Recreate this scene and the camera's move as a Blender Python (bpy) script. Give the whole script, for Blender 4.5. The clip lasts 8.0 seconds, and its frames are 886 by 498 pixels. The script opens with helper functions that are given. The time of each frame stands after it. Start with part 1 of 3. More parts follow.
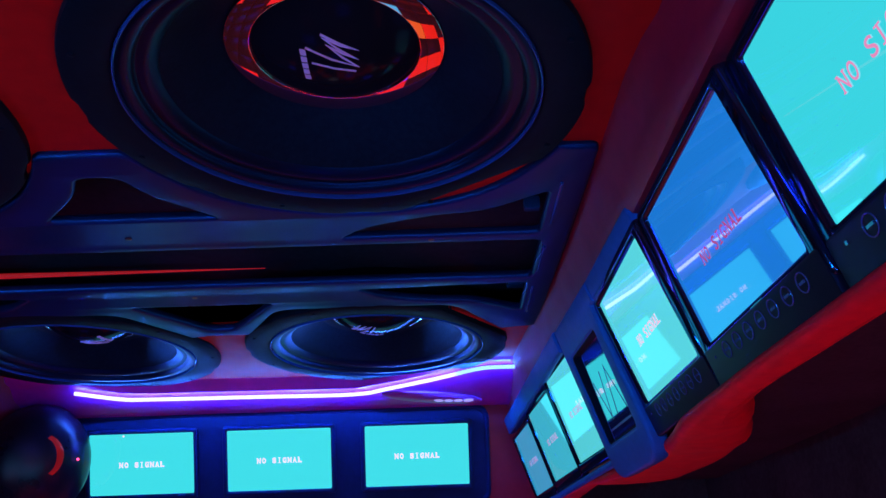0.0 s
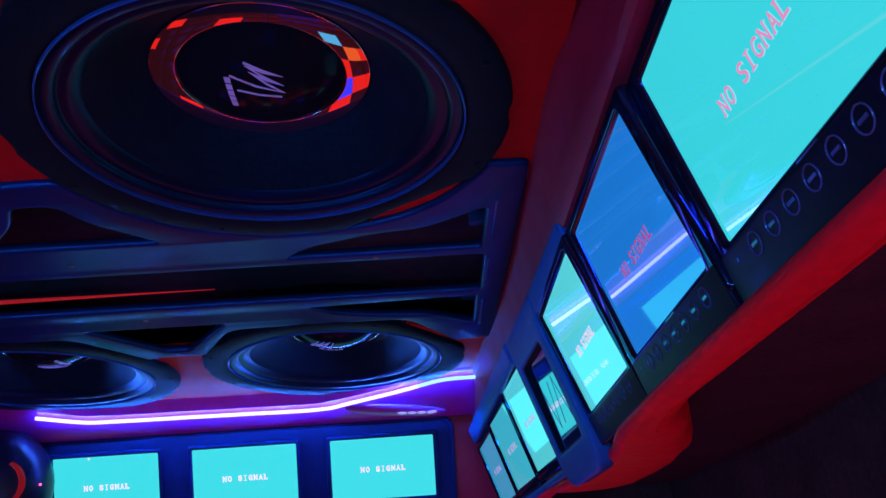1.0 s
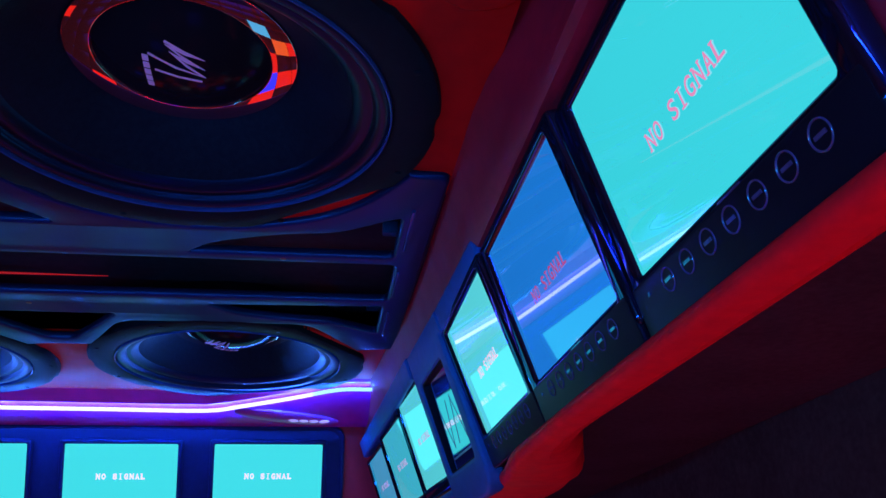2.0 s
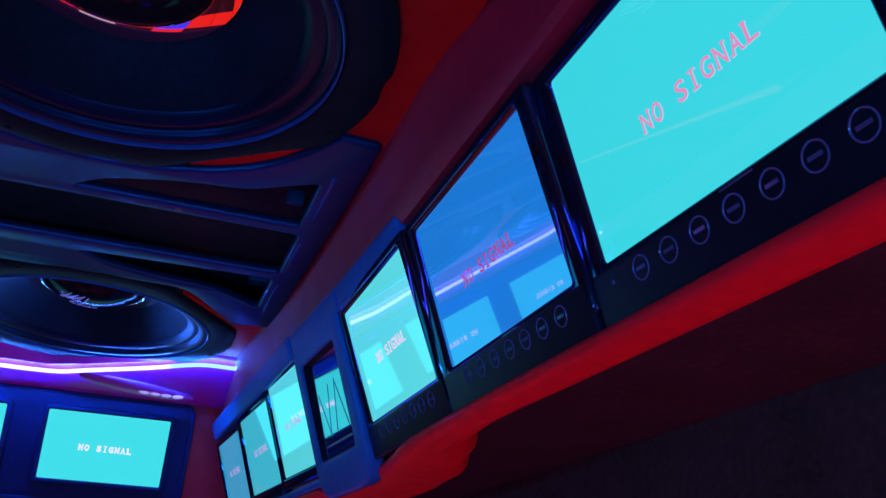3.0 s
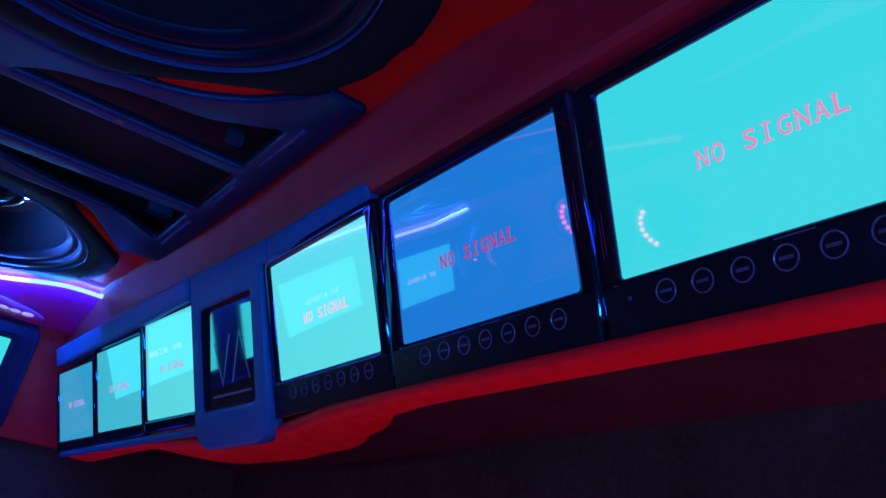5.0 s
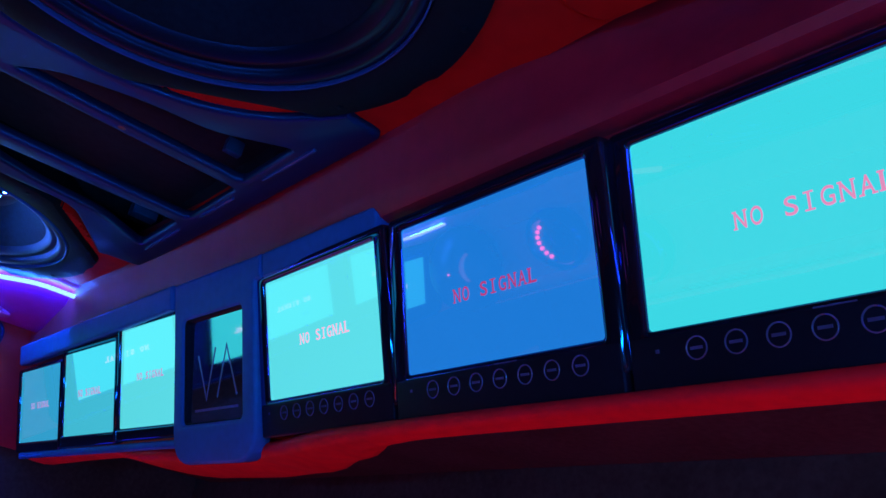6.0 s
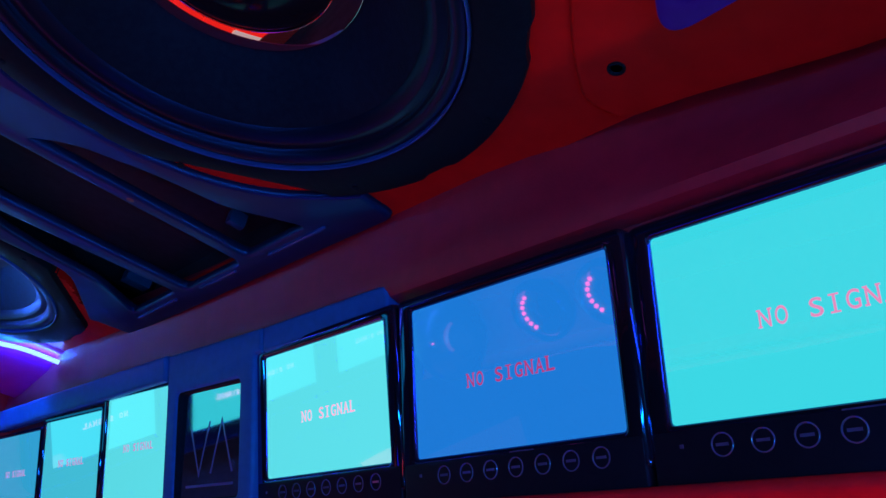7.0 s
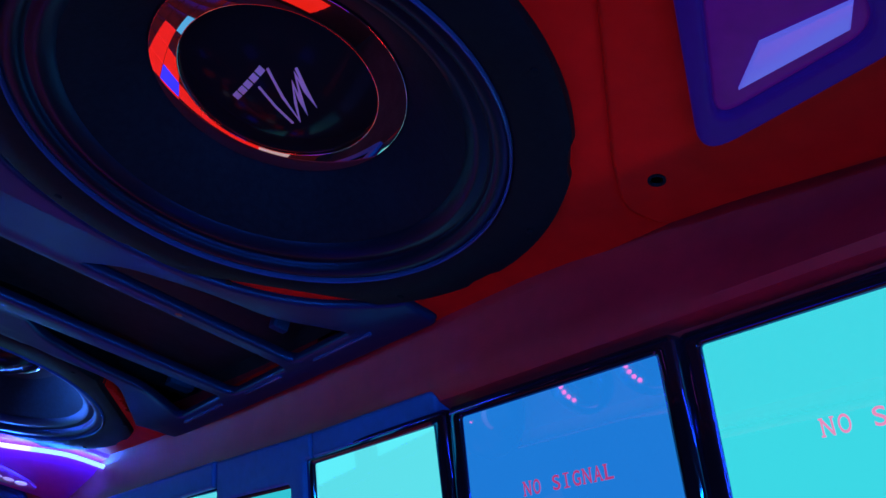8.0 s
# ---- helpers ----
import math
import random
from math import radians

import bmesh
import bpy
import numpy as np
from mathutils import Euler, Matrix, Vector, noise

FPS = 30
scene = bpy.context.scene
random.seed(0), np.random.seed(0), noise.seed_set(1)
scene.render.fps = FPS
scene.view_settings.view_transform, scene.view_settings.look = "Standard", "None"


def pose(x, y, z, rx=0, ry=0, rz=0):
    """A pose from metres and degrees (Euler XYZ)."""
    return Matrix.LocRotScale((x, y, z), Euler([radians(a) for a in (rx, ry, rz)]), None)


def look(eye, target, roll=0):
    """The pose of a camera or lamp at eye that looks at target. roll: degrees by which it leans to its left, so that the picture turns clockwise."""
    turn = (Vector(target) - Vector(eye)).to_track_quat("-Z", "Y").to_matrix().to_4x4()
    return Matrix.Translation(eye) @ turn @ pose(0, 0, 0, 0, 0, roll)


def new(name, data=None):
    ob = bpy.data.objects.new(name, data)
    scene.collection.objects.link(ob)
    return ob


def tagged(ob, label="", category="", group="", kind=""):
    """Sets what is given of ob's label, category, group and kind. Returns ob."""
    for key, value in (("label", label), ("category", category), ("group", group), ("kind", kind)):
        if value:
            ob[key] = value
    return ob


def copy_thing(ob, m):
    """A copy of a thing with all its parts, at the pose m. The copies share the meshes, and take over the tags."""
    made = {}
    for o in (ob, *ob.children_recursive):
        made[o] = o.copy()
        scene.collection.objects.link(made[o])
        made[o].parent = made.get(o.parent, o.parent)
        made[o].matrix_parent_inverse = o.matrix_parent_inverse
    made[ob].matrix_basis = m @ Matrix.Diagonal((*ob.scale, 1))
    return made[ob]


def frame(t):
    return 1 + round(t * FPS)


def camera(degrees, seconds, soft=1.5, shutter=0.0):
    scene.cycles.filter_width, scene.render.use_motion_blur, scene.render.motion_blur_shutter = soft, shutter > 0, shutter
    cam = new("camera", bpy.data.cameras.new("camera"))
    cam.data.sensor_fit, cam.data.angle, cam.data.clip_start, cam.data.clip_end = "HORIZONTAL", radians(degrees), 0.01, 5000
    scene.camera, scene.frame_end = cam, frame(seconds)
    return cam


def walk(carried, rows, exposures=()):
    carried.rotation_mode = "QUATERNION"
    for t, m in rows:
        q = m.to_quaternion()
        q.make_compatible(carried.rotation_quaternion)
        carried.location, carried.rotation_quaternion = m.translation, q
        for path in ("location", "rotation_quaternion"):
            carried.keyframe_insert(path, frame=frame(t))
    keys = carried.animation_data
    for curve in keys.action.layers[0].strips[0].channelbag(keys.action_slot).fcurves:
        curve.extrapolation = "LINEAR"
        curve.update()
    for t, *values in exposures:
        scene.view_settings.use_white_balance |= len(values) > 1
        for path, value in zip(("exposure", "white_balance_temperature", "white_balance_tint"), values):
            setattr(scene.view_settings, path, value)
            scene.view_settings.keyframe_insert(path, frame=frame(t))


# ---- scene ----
cam = camera(56.9, 8.0)
PATH = [
    (0, (0.204, -0.709, 1.248), (0.224, 1.13, 2.033), -2.0),
    (0.5, (0.235, -0.716, 1.252), (0.256, 1.121, 2.042), -3.6),
    (1, (0.254, -0.724, 1.253), (0.316, 1.109, 2.05), -4.2),
    (1.5, (0.261, -0.725, 1.259), (0.41, 1.1, 2.063), -3.4),
    (2, (0.25, -0.71, 1.257), (0.537, 1.092, 2.074), -1.5),
    (2.2, (0.236, -0.699, 1.25), (0.597, 1.089, 2.07), -0.9),
    (3.3, (0.183, -0.634, 1.244), (0.887, 1.04, 2.082), 3.5),
    (3.5, (0.169, -0.628, 1.243), (0.922, 1.027, 2.077), 4.2),
    (4, (0.136, -0.621, 1.239), (0.992, 0.987, 2.065), 5.5),
    (4.5, (0.114, -0.609, 1.232), (1.045, 0.958, 2.054), 7.1),
    (5.8, (0.049, -0.566, 1.24), (1.115, 0.895, 2.093), 10.7),
    (6, (0.042, -0.563, 1.247), (1.118, 0.888, 2.106), 10.8),
    (6.5, (0.022, -0.55, 1.246), (1.104, 0.853, 2.175), 11.8),
    (7, (0.005, -0.546, 1.255), (1.068, 0.821, 2.256), 11.5),
    (7.5, (-0.01, -0.554, 1.267), (0.997, 0.799, 2.342), 11.4),
    (8, (-0.033, -0.552, 1.28), (0.92, 0.806, 2.398), 10.0),
]
walk(cam, [(t, look(eye, target, roll)) for t, eye, target, roll in PATH])


# ---------------------------------------------------------------- world
world = bpy.data.worlds.new("night")
world.use_nodes = True
world.node_tree.nodes["Background"].inputs["Color"].default_value = (0.004, 0.005, 0.012, 1)
world.node_tree.nodes["Background"].inputs["Strength"].default_value = 0.05
scene.world = world

REAR_BLUE = 90.0      # added rear strip, out of view
STRIP_BLUE_FRONT = 2.6  # front diffuser tube
HIDDEN_BLUE = 380.0      # added blue source hidden behind the front diffuser
FILL_RED = 20.0       # added red strips along the walls, out of view
TILE_FILL = 1.0       # added floor tiles and front wall panels, out of view
FILL_LOW = 82.0       # added blue strips low down in the cabin, out of view
LAMP_VIOLET = 0.8      # violet dome lamp

# ---------------------------------------------------------------- materials


def material(name, color, rough=0.5, metal=0.0, vary=0.0, grain=80.0, bump=0.0, bump_scale=300.0,
             emit=None, strength=0.0, coat=0.0, spec=0.5, smudge=0.0, sheen=None):
    """A procedural surface: colour varied at two scales, roughness smudges and a fine relief."""
    m = bpy.data.materials.new(name)
    m.use_nodes = True
    nt = m.node_tree
    b = nt.nodes["Principled BSDF"]
    b.inputs["Base Color"].default_value = (*color, 1)
    b.inputs["Roughness"].default_value = rough
    b.inputs["Metallic"].default_value = metal
    b.inputs["Specular IOR Level"].default_value = spec
    b.inputs["Coat Weight"].default_value = coat
    # Highlight colour put in by hand: blue, so red sources barely show.
    if sheen:
        b.inputs["Specular Tint"].default_value = (*sheen, 1)
    b.inputs["Coat Roughness"].default_value = 0.08
    if emit:
        b.inputs["Emission Color"].default_value = (*emit, 1)
        b.inputs["Emission Strength"].default_value = strength
    co = nt.nodes.new("ShaderNodeTexCoord")
    if vary:
        fine = nt.nodes.new("ShaderNodeTexNoise")
        fine.inputs["Scale"].default_value, fine.inputs["Detail"].default_value = grain, 4
        broad = nt.nodes.new("ShaderNodeTexNoise")
        broad.inputs["Scale"].default_value, broad.inputs["Detail"].default_value = grain / 12, 3
        add = nt.nodes.new("ShaderNodeMath")
        add.operation = "ADD"
        ramp = nt.nodes.new("ShaderNodeMapRange")
        ramp.inputs["From Min"].default_value, ramp.inputs["From Max"].default_value = 0.7, 1.3
        ramp.inputs["To Min"].default_value, ramp.inputs["To Max"].default_value = 1 - vary, 1 + vary
        mul = nt.nodes.new("ShaderNodeVectorMath")
        mul.operation = "SCALE"
        mul.inputs[0].default_value = color
        nt.links.new(co.outputs["Object"], fine.inputs["Vector"])
        nt.links.new(co.outputs["Object"], broad.inputs["Vector"])
        nt.links.new(fine.outputs["Fac"], add.inputs[0])
        nt.links.new(broad.outputs["Fac"], add.inputs[1])
        nt.links.new(add.outputs[0], ramp.inputs["Value"])
        nt.links.new(ramp.outputs[0], mul.inputs["Scale"])
        nt.links.new(mul.outputs[0], b.inputs["Base Color"])
    if smudge:
        sm = nt.nodes.new("ShaderNodeTexNoise")
        sm.inputs["Scale"].default_value, sm.inputs["Detail"].default_value = 14, 5
        rr = nt.nodes.new("ShaderNodeMapRange")
        rr.inputs["From Min"].default_value, rr.inputs["From Max"].default_value = 0.35, 0.7
        rr.inputs["To Min"].default_value, rr.inputs["To Max"].default_value = rough, rough + smudge
        nt.links.new(co.outputs["Object"], sm.inputs["Vector"])
        nt.links.new(sm.outputs["Fac"], rr.inputs["Value"])
        nt.links.new(rr.outputs[0], b.inputs["Roughness"])
    if bump:
        bn = nt.nodes.new("ShaderNodeTexNoise")
        bn.inputs["Scale"].default_value, bn.inputs["Detail"].default_value = bump_scale, 3
        bp = nt.nodes.new("ShaderNodeBump")
        bp.inputs["Strength"].default_value, bp.inputs["Distance"].default_value = bump, 0.001
        nt.links.new(co.outputs["Object"], bn.inputs["Vector"])
        nt.links.new(bn.outputs["Fac"], bp.inputs["Height"])
        nt.links.new(bp.outputs[0], b.inputs["Normal"])
    return m


RED_VINYL = material("red_vinyl", (0.42, 0.02, 0.05), 0.42, vary=0.12, grain=60, bump=0.25, bump_scale=500, smudge=0.15)
LIP_VINYL = material("bright_red_vinyl", (0.85, 0.010, 0.030), 0.48, vary=0.12, grain=60, bump=0.2, bump_scale=500, smudge=0.15, spec=0.28)
MAUVE_VINYL = material("mauve_vinyl", (0.34, 0.013, 0.050), 0.42, vary=0.16, grain=60, bump=0.25, bump_scale=500, smudge=0.12, spec=0.8)
RED_PAINT = material("red_paint", (0.53, 0.012, 0.012), 0.50, vary=0.14, grain=40, bump=0.08, bump_scale=250, smudge=0.15, spec=0.12)
HEADER_VINYL = material("magenta_vinyl", (0.50, 0.014, 0.45), 0.42, vary=0.12, grain=60, bump=0.25, bump_scale=500, smudge=0.15)
RED_GLOSS = material("red_gloss_glow", (0.7, 0.02, 0.02), 0.15, coat=0.6, emit=(1.0, 0.02, 0.02), strength=0.10)
BLUE_TRIM = material("blue_grey_plastic", (0.020, 0.20, 0.66), 0.40, vary=0.1, grain=90, bump=0.15, bump_scale=900, smudge=0.12, sheen=(0.10, 0.40, 1.0))
GRILLE_PLASTIC = material("vent_plastic", (0.0015, 0.018, 0.078), 0.34, vary=0.12, grain=70, bump=0.10, bump_scale=800, smudge=0.08, spec=1.0, sheen=(0.04, 0.28, 1.0))
GRILLE_PLASTIC.node_tree.nodes["Principled BSDF"].inputs["IOR"].default_value = 1.95
KEY_PANEL = material("satin_black", (0.008, 0.012, 0.024), 0.38, vary=0.15, grain=120, bump=0.05, bump_scale=900, spec=0.25, sheen=(0.12, 0.42, 1.0))
BLACK_PLASTIC = material("black_plastic", (0.004, 0.016, 0.026), 0.55, vary=0.2, grain=120, bump=0.2, bump_scale=900, spec=0.12, sheen=(0.10, 0.40, 1.0))
DARK_VOID = material("black_lining", (0.040, 0.040, 0.055), 0.9, vary=0.2, sheen=(0.10, 0.40, 1.0))
BEZEL = material("gloss_black", (0.007, 0.010, 0.020), 0.04, smudge=0.012, spec=0.5, sheen=(0.12, 0.42, 1.0))
BEZEL.node_tree.nodes["Principled BSDF"].inputs["IOR"].default_value = 3.0
RUBBER = material("rubber_surround", (0.002, 0.009, 0.020), 0.34, vary=0.15, grain=100, bump=0.06, bump_scale=700, smudge=0.06, spec=0.5, sheen=(0.03, 0.26, 1.0))
RUBBER.node_tree.nodes["Principled BSDF"].inputs["IOR"].default_value = 1.8
CONE = material("pressed_paper_cone", (0.005, 0.019, 0.040), 0.6, vary=0.25, grain=160, bump=0.3, bump_scale=420, spec=0.15, sheen=(0.10, 0.40, 1.0))
CAP = material("dust_cap_gloss", (0.007, 0.011, 0.020), 0.10, smudge=0.08, spec=0.07, sheen=(0.10, 0.40, 1.0))
CHROME = material("chrome", (0.74, 0.74, 0.76), 0.012, metal=1.0, smudge=0.012)
# Emblem print; part of its brightness is put in as a faint glow.
LOGO = material("logo_print_glow", (0.42, 0.34, 0.80), 0.5, vary=0.1, emit=(0.30, 0.22, 0.75), strength=0.18)
STEEL = material("screw_steel", (0.18, 0.18, 0.20), 0.35, metal=1.0)
ICON = material("icon_print", (0.12, 0.16, 0.42), 0.10, vary=0.1, sheen=(0.18, 0.80, 1.0))
ICON.node_tree.nodes["Principled BSDF"].inputs["IOR"].default_value = 4.5
STROKE = material("stroke_print", (0.26, 0.34, 0.80), 0.20, metal=0.5, vary=0.1)
FLOOR = material("floor_rubber", (0.06, 0.012, 0.014), 0.6, vary=0.3, grain=50, bump=0.3)
WALL_DARK = material("dark_wall_cloth", (0.052, 0.046, 0.054), 0.85, vary=0.3, grain=120, bump=0.4, spec=0.1)
PANEL_NAVY = material("navy_panel", (0.010, 0.018, 0.080), 0.45, vary=0.2, grain=80, bump=0.15, sheen=(0.10, 0.40, 1.0))
BLUE_EDGE = material("navy_edge", (0.010, 0.020, 0.10), 0.35, vary=0.2, grain=80, bump=0.1, sheen=(0.10, 0.40, 1.0))
FILL_REAR = material("light_strip", (0.8, 0.8, 0.9), 0.4, emit=(0.036, 0.085, 1.0), strength=REAR_BLUE)
HIDDEN_GLOW = material("hidden_glow", (0.3, 0.3, 0.9), 0.4, emit=(0.020, 0.16, 1.0), strength=HIDDEN_BLUE)
DIFFUSER = material("white_diffuser", (0.7, 0.7, 0.8), 0.4, emit=(0.46, 0.46, 1.0), strength=STRIP_BLUE_FRONT)
DIFFUSER_CYAN = material("pale_cyan_diffuser", (0.6, 0.7, 0.8), 0.4, emit=(0.17, 0.38, 1.0), strength=STRIP_BLUE_FRONT)
FILL_R = material("red_fill_strip", (0.8, 0.1, 0.1), 0.4, emit=(1.0, 0.015, 0.01), strength=FILL_RED)
TILE_R = material("red_fill_tile", (0.5, 0.02, 0.02), 0.3, vary=0.1, emit=(1.0, 0.018, 0.008), strength=TILE_FILL)
TILE_B = material("blue_fill_tile", (0.05, 0.05, 0.5), 0.3, vary=0.1, emit=(0.03, 0.03, 1.0), strength=TILE_FILL * 1.6)
TILE_K = material("dim_fill_tile", (0.03, 0.012, 0.014), 0.2, vary=0.2, emit=(1.0, 0.10, 0.16), strength=0.030)
TILE_O = material("orange_fill_tile", (0.5, 0.1, 0.02), 0.3, vary=0.1, emit=(1.0, 0.12, 0.02), strength=TILE_FILL)
TILE_C = material("cyan_fill_tile", (0.1, 0.5, 0.6), 0.3, vary=0.1, emit=(0.12, 0.62, 1.0), strength=TILE_FILL * 0.8)
TILE_W = material("white_fill_tile", (0.6, 0.6, 0.6), 0.3, vary=0.1, emit=(1.0, 0.7, 0.55), strength=TILE_FILL * 0.6)
GLOW = material("red_streak_glow", (0.5, 0.03, 0.03), 0.5, vary=0.2, emit=(1.0, 0.02, 0.02), strength=0.22)
POD_SHELL = material("pod_shell", (0.008, 0.008, 0.024), 0.25, vary=0.2, spec=0.4, smudge=0.15)
LED_RED = material("red_led", (0.8, 0.1, 0.1), 0.4, emit=(1.0, 0.05, 0.20), strength=3.6)
LENS_VIOLET = material("violet_lens", (0.04, 0.06, 0.3), 0.25, emit=(0.11, 0.12, 0.74), strength=LAMP_VIOLET)
LAMP_BODY = material("violet_lamp_body", (0.08, 0.006, 0.20), 0.4, vary=0.25, grain=40, spec=0.10, emit=(0.030, 0.003, 0.11), strength=0.6)
GLINT_BLUE = material("glint_blue_plastic", (0.02, 0.10, 0.40), 0.22, vary=0.1, spec=1.0, sheen=(0.10, 0.40, 1.0))
SLOT_PATCH = material("slot_patch_blue", (0.02, 0.14, 0.40), 0.3, vary=0.1, sheen=(0.10, 0.40, 1.0))
LAMP_RIM = material("lamp_rim", (0.02, 0.008, 0.17), 0.40, spec=0.2, vary=0.1, emit=(0.008, 0.002, 0.10), strength=0.6, sheen=(0.10, 0.10, 1.0))
OVAL_SHELL = material("oval_shell", (0.42, 0.05, 0.50), 0.38, vary=0.1)
GLINT_PALE = material("pale_glint_lens", (0.45, 0.40, 0.62), 0.12, vary=0.15, coat=0.6, emit=(0.36, 0.28, 0.85), strength=0.9)
MIRROR = material("mirror", (0.66, 0.74, 0.80), 0.03, metal=1.0, smudge=0.03)
FILL_B = material("blue_fill_strip", (0.2, 0.2, 0.9), 0.4, emit=(0.015, 0.38, 1.0), strength=FILL_LOW)
TEXT_PINK = material("caption_pink", (0.3, 0.05, 0.1), 0.4, emit=(0.74, 0.26, 0.48), strength=1.0)
TEXT_LIGHT = material("caption_light", (0.5, 0.3, 0.4), 0.4, emit=(0.95, 0.45, 0.62), strength=1.0)
TEXT_RED = material("caption_red", (0.3, 0.02, 0.06), 0.4, emit=(0.40, 0.04, 0.18), strength=1.0)
TEXT_FAINT = material("caption_faint", (0.3, 0.1, 0.2), 0.4, emit=(0.50, 0.22, 0.50), strength=1.0)
TEXT_WHITE = material("caption_white", (0.5, 0.5, 0.5), 0.4, emit=(0.95, 0.72, 0.85), strength=1.0)


def screen_material(name, color, gloss=2.4):
    m = material(name, (0.01, 0.012, 0.016), 0.05, emit=color, strength=1.17, coat=1.0)
    m.node_tree.nodes["Principled BSDF"].inputs["Coat IOR"].default_value = gloss
    m.node_tree.nodes["Principled BSDF"].inputs["Coat Roughness"].default_value = 0.02
    return m


CYAN = screen_material("lcd_cyan", (0.045, 0.70, 0.80))
CYAN_PALE = screen_material("lcd_pale_cyan", (0.105, 0.71, 0.79), 1.8)
BLUE = screen_material("lcd_blue", (0.012, 0.21, 0.74), 2.8)
CYAN_END = screen_material("lcd_bright_cyan", (0.05, 0.75, 0.83))
CYAN_GREY = screen_material("lcd_grey_cyan", (0.06, 0.56, 0.74))
CYAN_DIM = screen_material("lcd_dim_cyan", (0.035, 0.40, 0.70))

# ---------------------------------------------------------------- mesh helpers


def link_bm(name, bm, mat, parent=None, smooth=True):
    bmesh.ops.recalc_face_normals(bm, faces=bm.faces)
    me = bpy.data.meshes.new(name)
    bm.to_mesh(me)
    bm.free()
    me.materials.append(mat)
    if smooth:
        me.polygons.foreach_set("use_smooth", [True] * len(me.polygons))
        me.set_sharp_from_angle(angle=radians(38))
    ob = new(name, me)
    ob.parent = parent
    return ob


def part(name, bm, mat, parent, label=""):
    """One mesh under a thing or under a part."""
    ob = link_bm(name, bm, mat, parent)
    return tagged(ob, label) if label else ob


def thing(name, m, label, category, group="", kind=""):
    ob = new(name)
    ob.empty_display_size = 0.05
    ob.matrix_basis = m
    return tagged(ob, label, category, group, kind)


def rrect(x0, y0, x1, y1, r, n=5):
    out = []
    for cx, cy, a in ((x1 - r, y1 - r, 0), (x0 + r, y1 - r, 90), (x0 + r, y0 + r, 180), (x1 - r, y0 + r, 270)):
        for k in range(n + 1):
            t = radians(a + 90 * k / n)
            out.append((cx + r * math.cos(t), cy + r * math.sin(t)))
    return out


def plate_bm(outline, holes=(), thick=0.01, bevel=0.002, steps=2):
    """A flat piece with openings and rounded edges, between z = 0 and z = thick."""
    cu = bpy.data.curves.new("plate", "CURVE")
    cu.dimensions, cu.fill_mode = "2D", "BOTH"
    cu.extrude, cu.bevel_depth, cu.bevel_resolution, cu.offset = thick / 2 - bevel, bevel, steps, -bevel
    for ring in (outline, *holes):
        sp = cu.splines.new("POLY")
        sp.points.add(len(ring) - 1)
        for p, (x, y) in zip(sp.points, ring):
            p.co = (x, y, 0, 1)
        sp.use_cyclic_u = True
    ob = new("plate", cu)
    bpy.context.view_layer.update()
    me = bpy.data.meshes.new_from_object(ob.evaluated_get(bpy.context.evaluated_depsgraph_get()))
    bpy.data.objects.remove(ob)
    bm = bmesh.new()
    bm.from_mesh(me)
    bpy.data.meshes.remove(me)
    bmesh.ops.translate(bm, verts=bm.verts, vec=(0, 0, thick / 2))
    bmesh.ops.remove_doubles(bm, verts=bm.verts, dist=1e-5)
    return bm


def text_bm(body, width, tall, bold=0.0):
    """Lettering in equal cells of a given overall width, centred, in the plane z = 0."""
    bm = bmesh.new()
    cell = width / len(body)
    for k, ch in enumerate(body):
        if ch == " ":
            continue
        cu = bpy.data.curves.new("text", "FONT")
        cu.body, cu.size, cu.offset = ch, 1.0, bold
        ob = new("text", cu)
        bpy.context.view_layer.update()
        me = bpy.data.meshes.new_from_object(ob.evaluated_get(bpy.context.evaluated_depsgraph_get()))
        bpy.data.objects.remove(ob)
        xs, ys = [v.co.x for v in me.vertices], [v.co.y for v in me.vertices]
        wide = max(xs) - min(xs)
        sx = cell * (0.16 if ch == "I" else 0.74) / wide
        sy = tall / (max(ys) - min(ys))
        mid = (k + 0.5 - len(body) / 2) * cell
        for v in me.vertices:
            v.co = ((v.co.x - min(xs) - wide / 2) * sx + mid, (v.co.y - min(ys)) * sy - tall / 2, 0)
        bm.from_mesh(me)
        bpy.data.meshes.remove(me)
        serifs = {"I": ((-0.28, 0.28, -1), (-0.28, 0.28, 1)), "N": ((-0.46, -0.2, -1), (-0.46, -0.2, 1), (0.2, 0.46, 1)),
                  "A": ((-0.46, -0.18, -1), (0.18, 0.46, -1)), "L": ((-0.46, -0.1, 1), (-0.46, -0.2, -1))}.get(ch, ())
        for a, b, e in serifs:
            y0, y1 = sorted((e * tall / 2, e * (tall / 2 - tall * 0.10)))
            bm.faces.new([bm.verts.new((mid + x * cell, y, 0.00004)) for x, y in ((a, y0), (b, y0), (b, y1), (a, y1))])
    return bm


def lathe_bm(profile, seg=96, wobble=None):
    bm = bmesh.new()
    rings = []
    for r, z in profile:
        ring = []
        for k in range(seg):
            a = 2 * math.pi * k / seg
            q = r + (wobble(a, r) if wobble else 0)
            ring.append(bm.verts.new((q * math.cos(a), q * math.sin(a), z)))
        rings.append(ring)
    for a, b in zip(rings, rings[1:]):
        for k in range(seg):
            bm.faces.new((a[k], a[(k + 1) % seg], b[(k + 1) % seg], b[k]))
    return bm


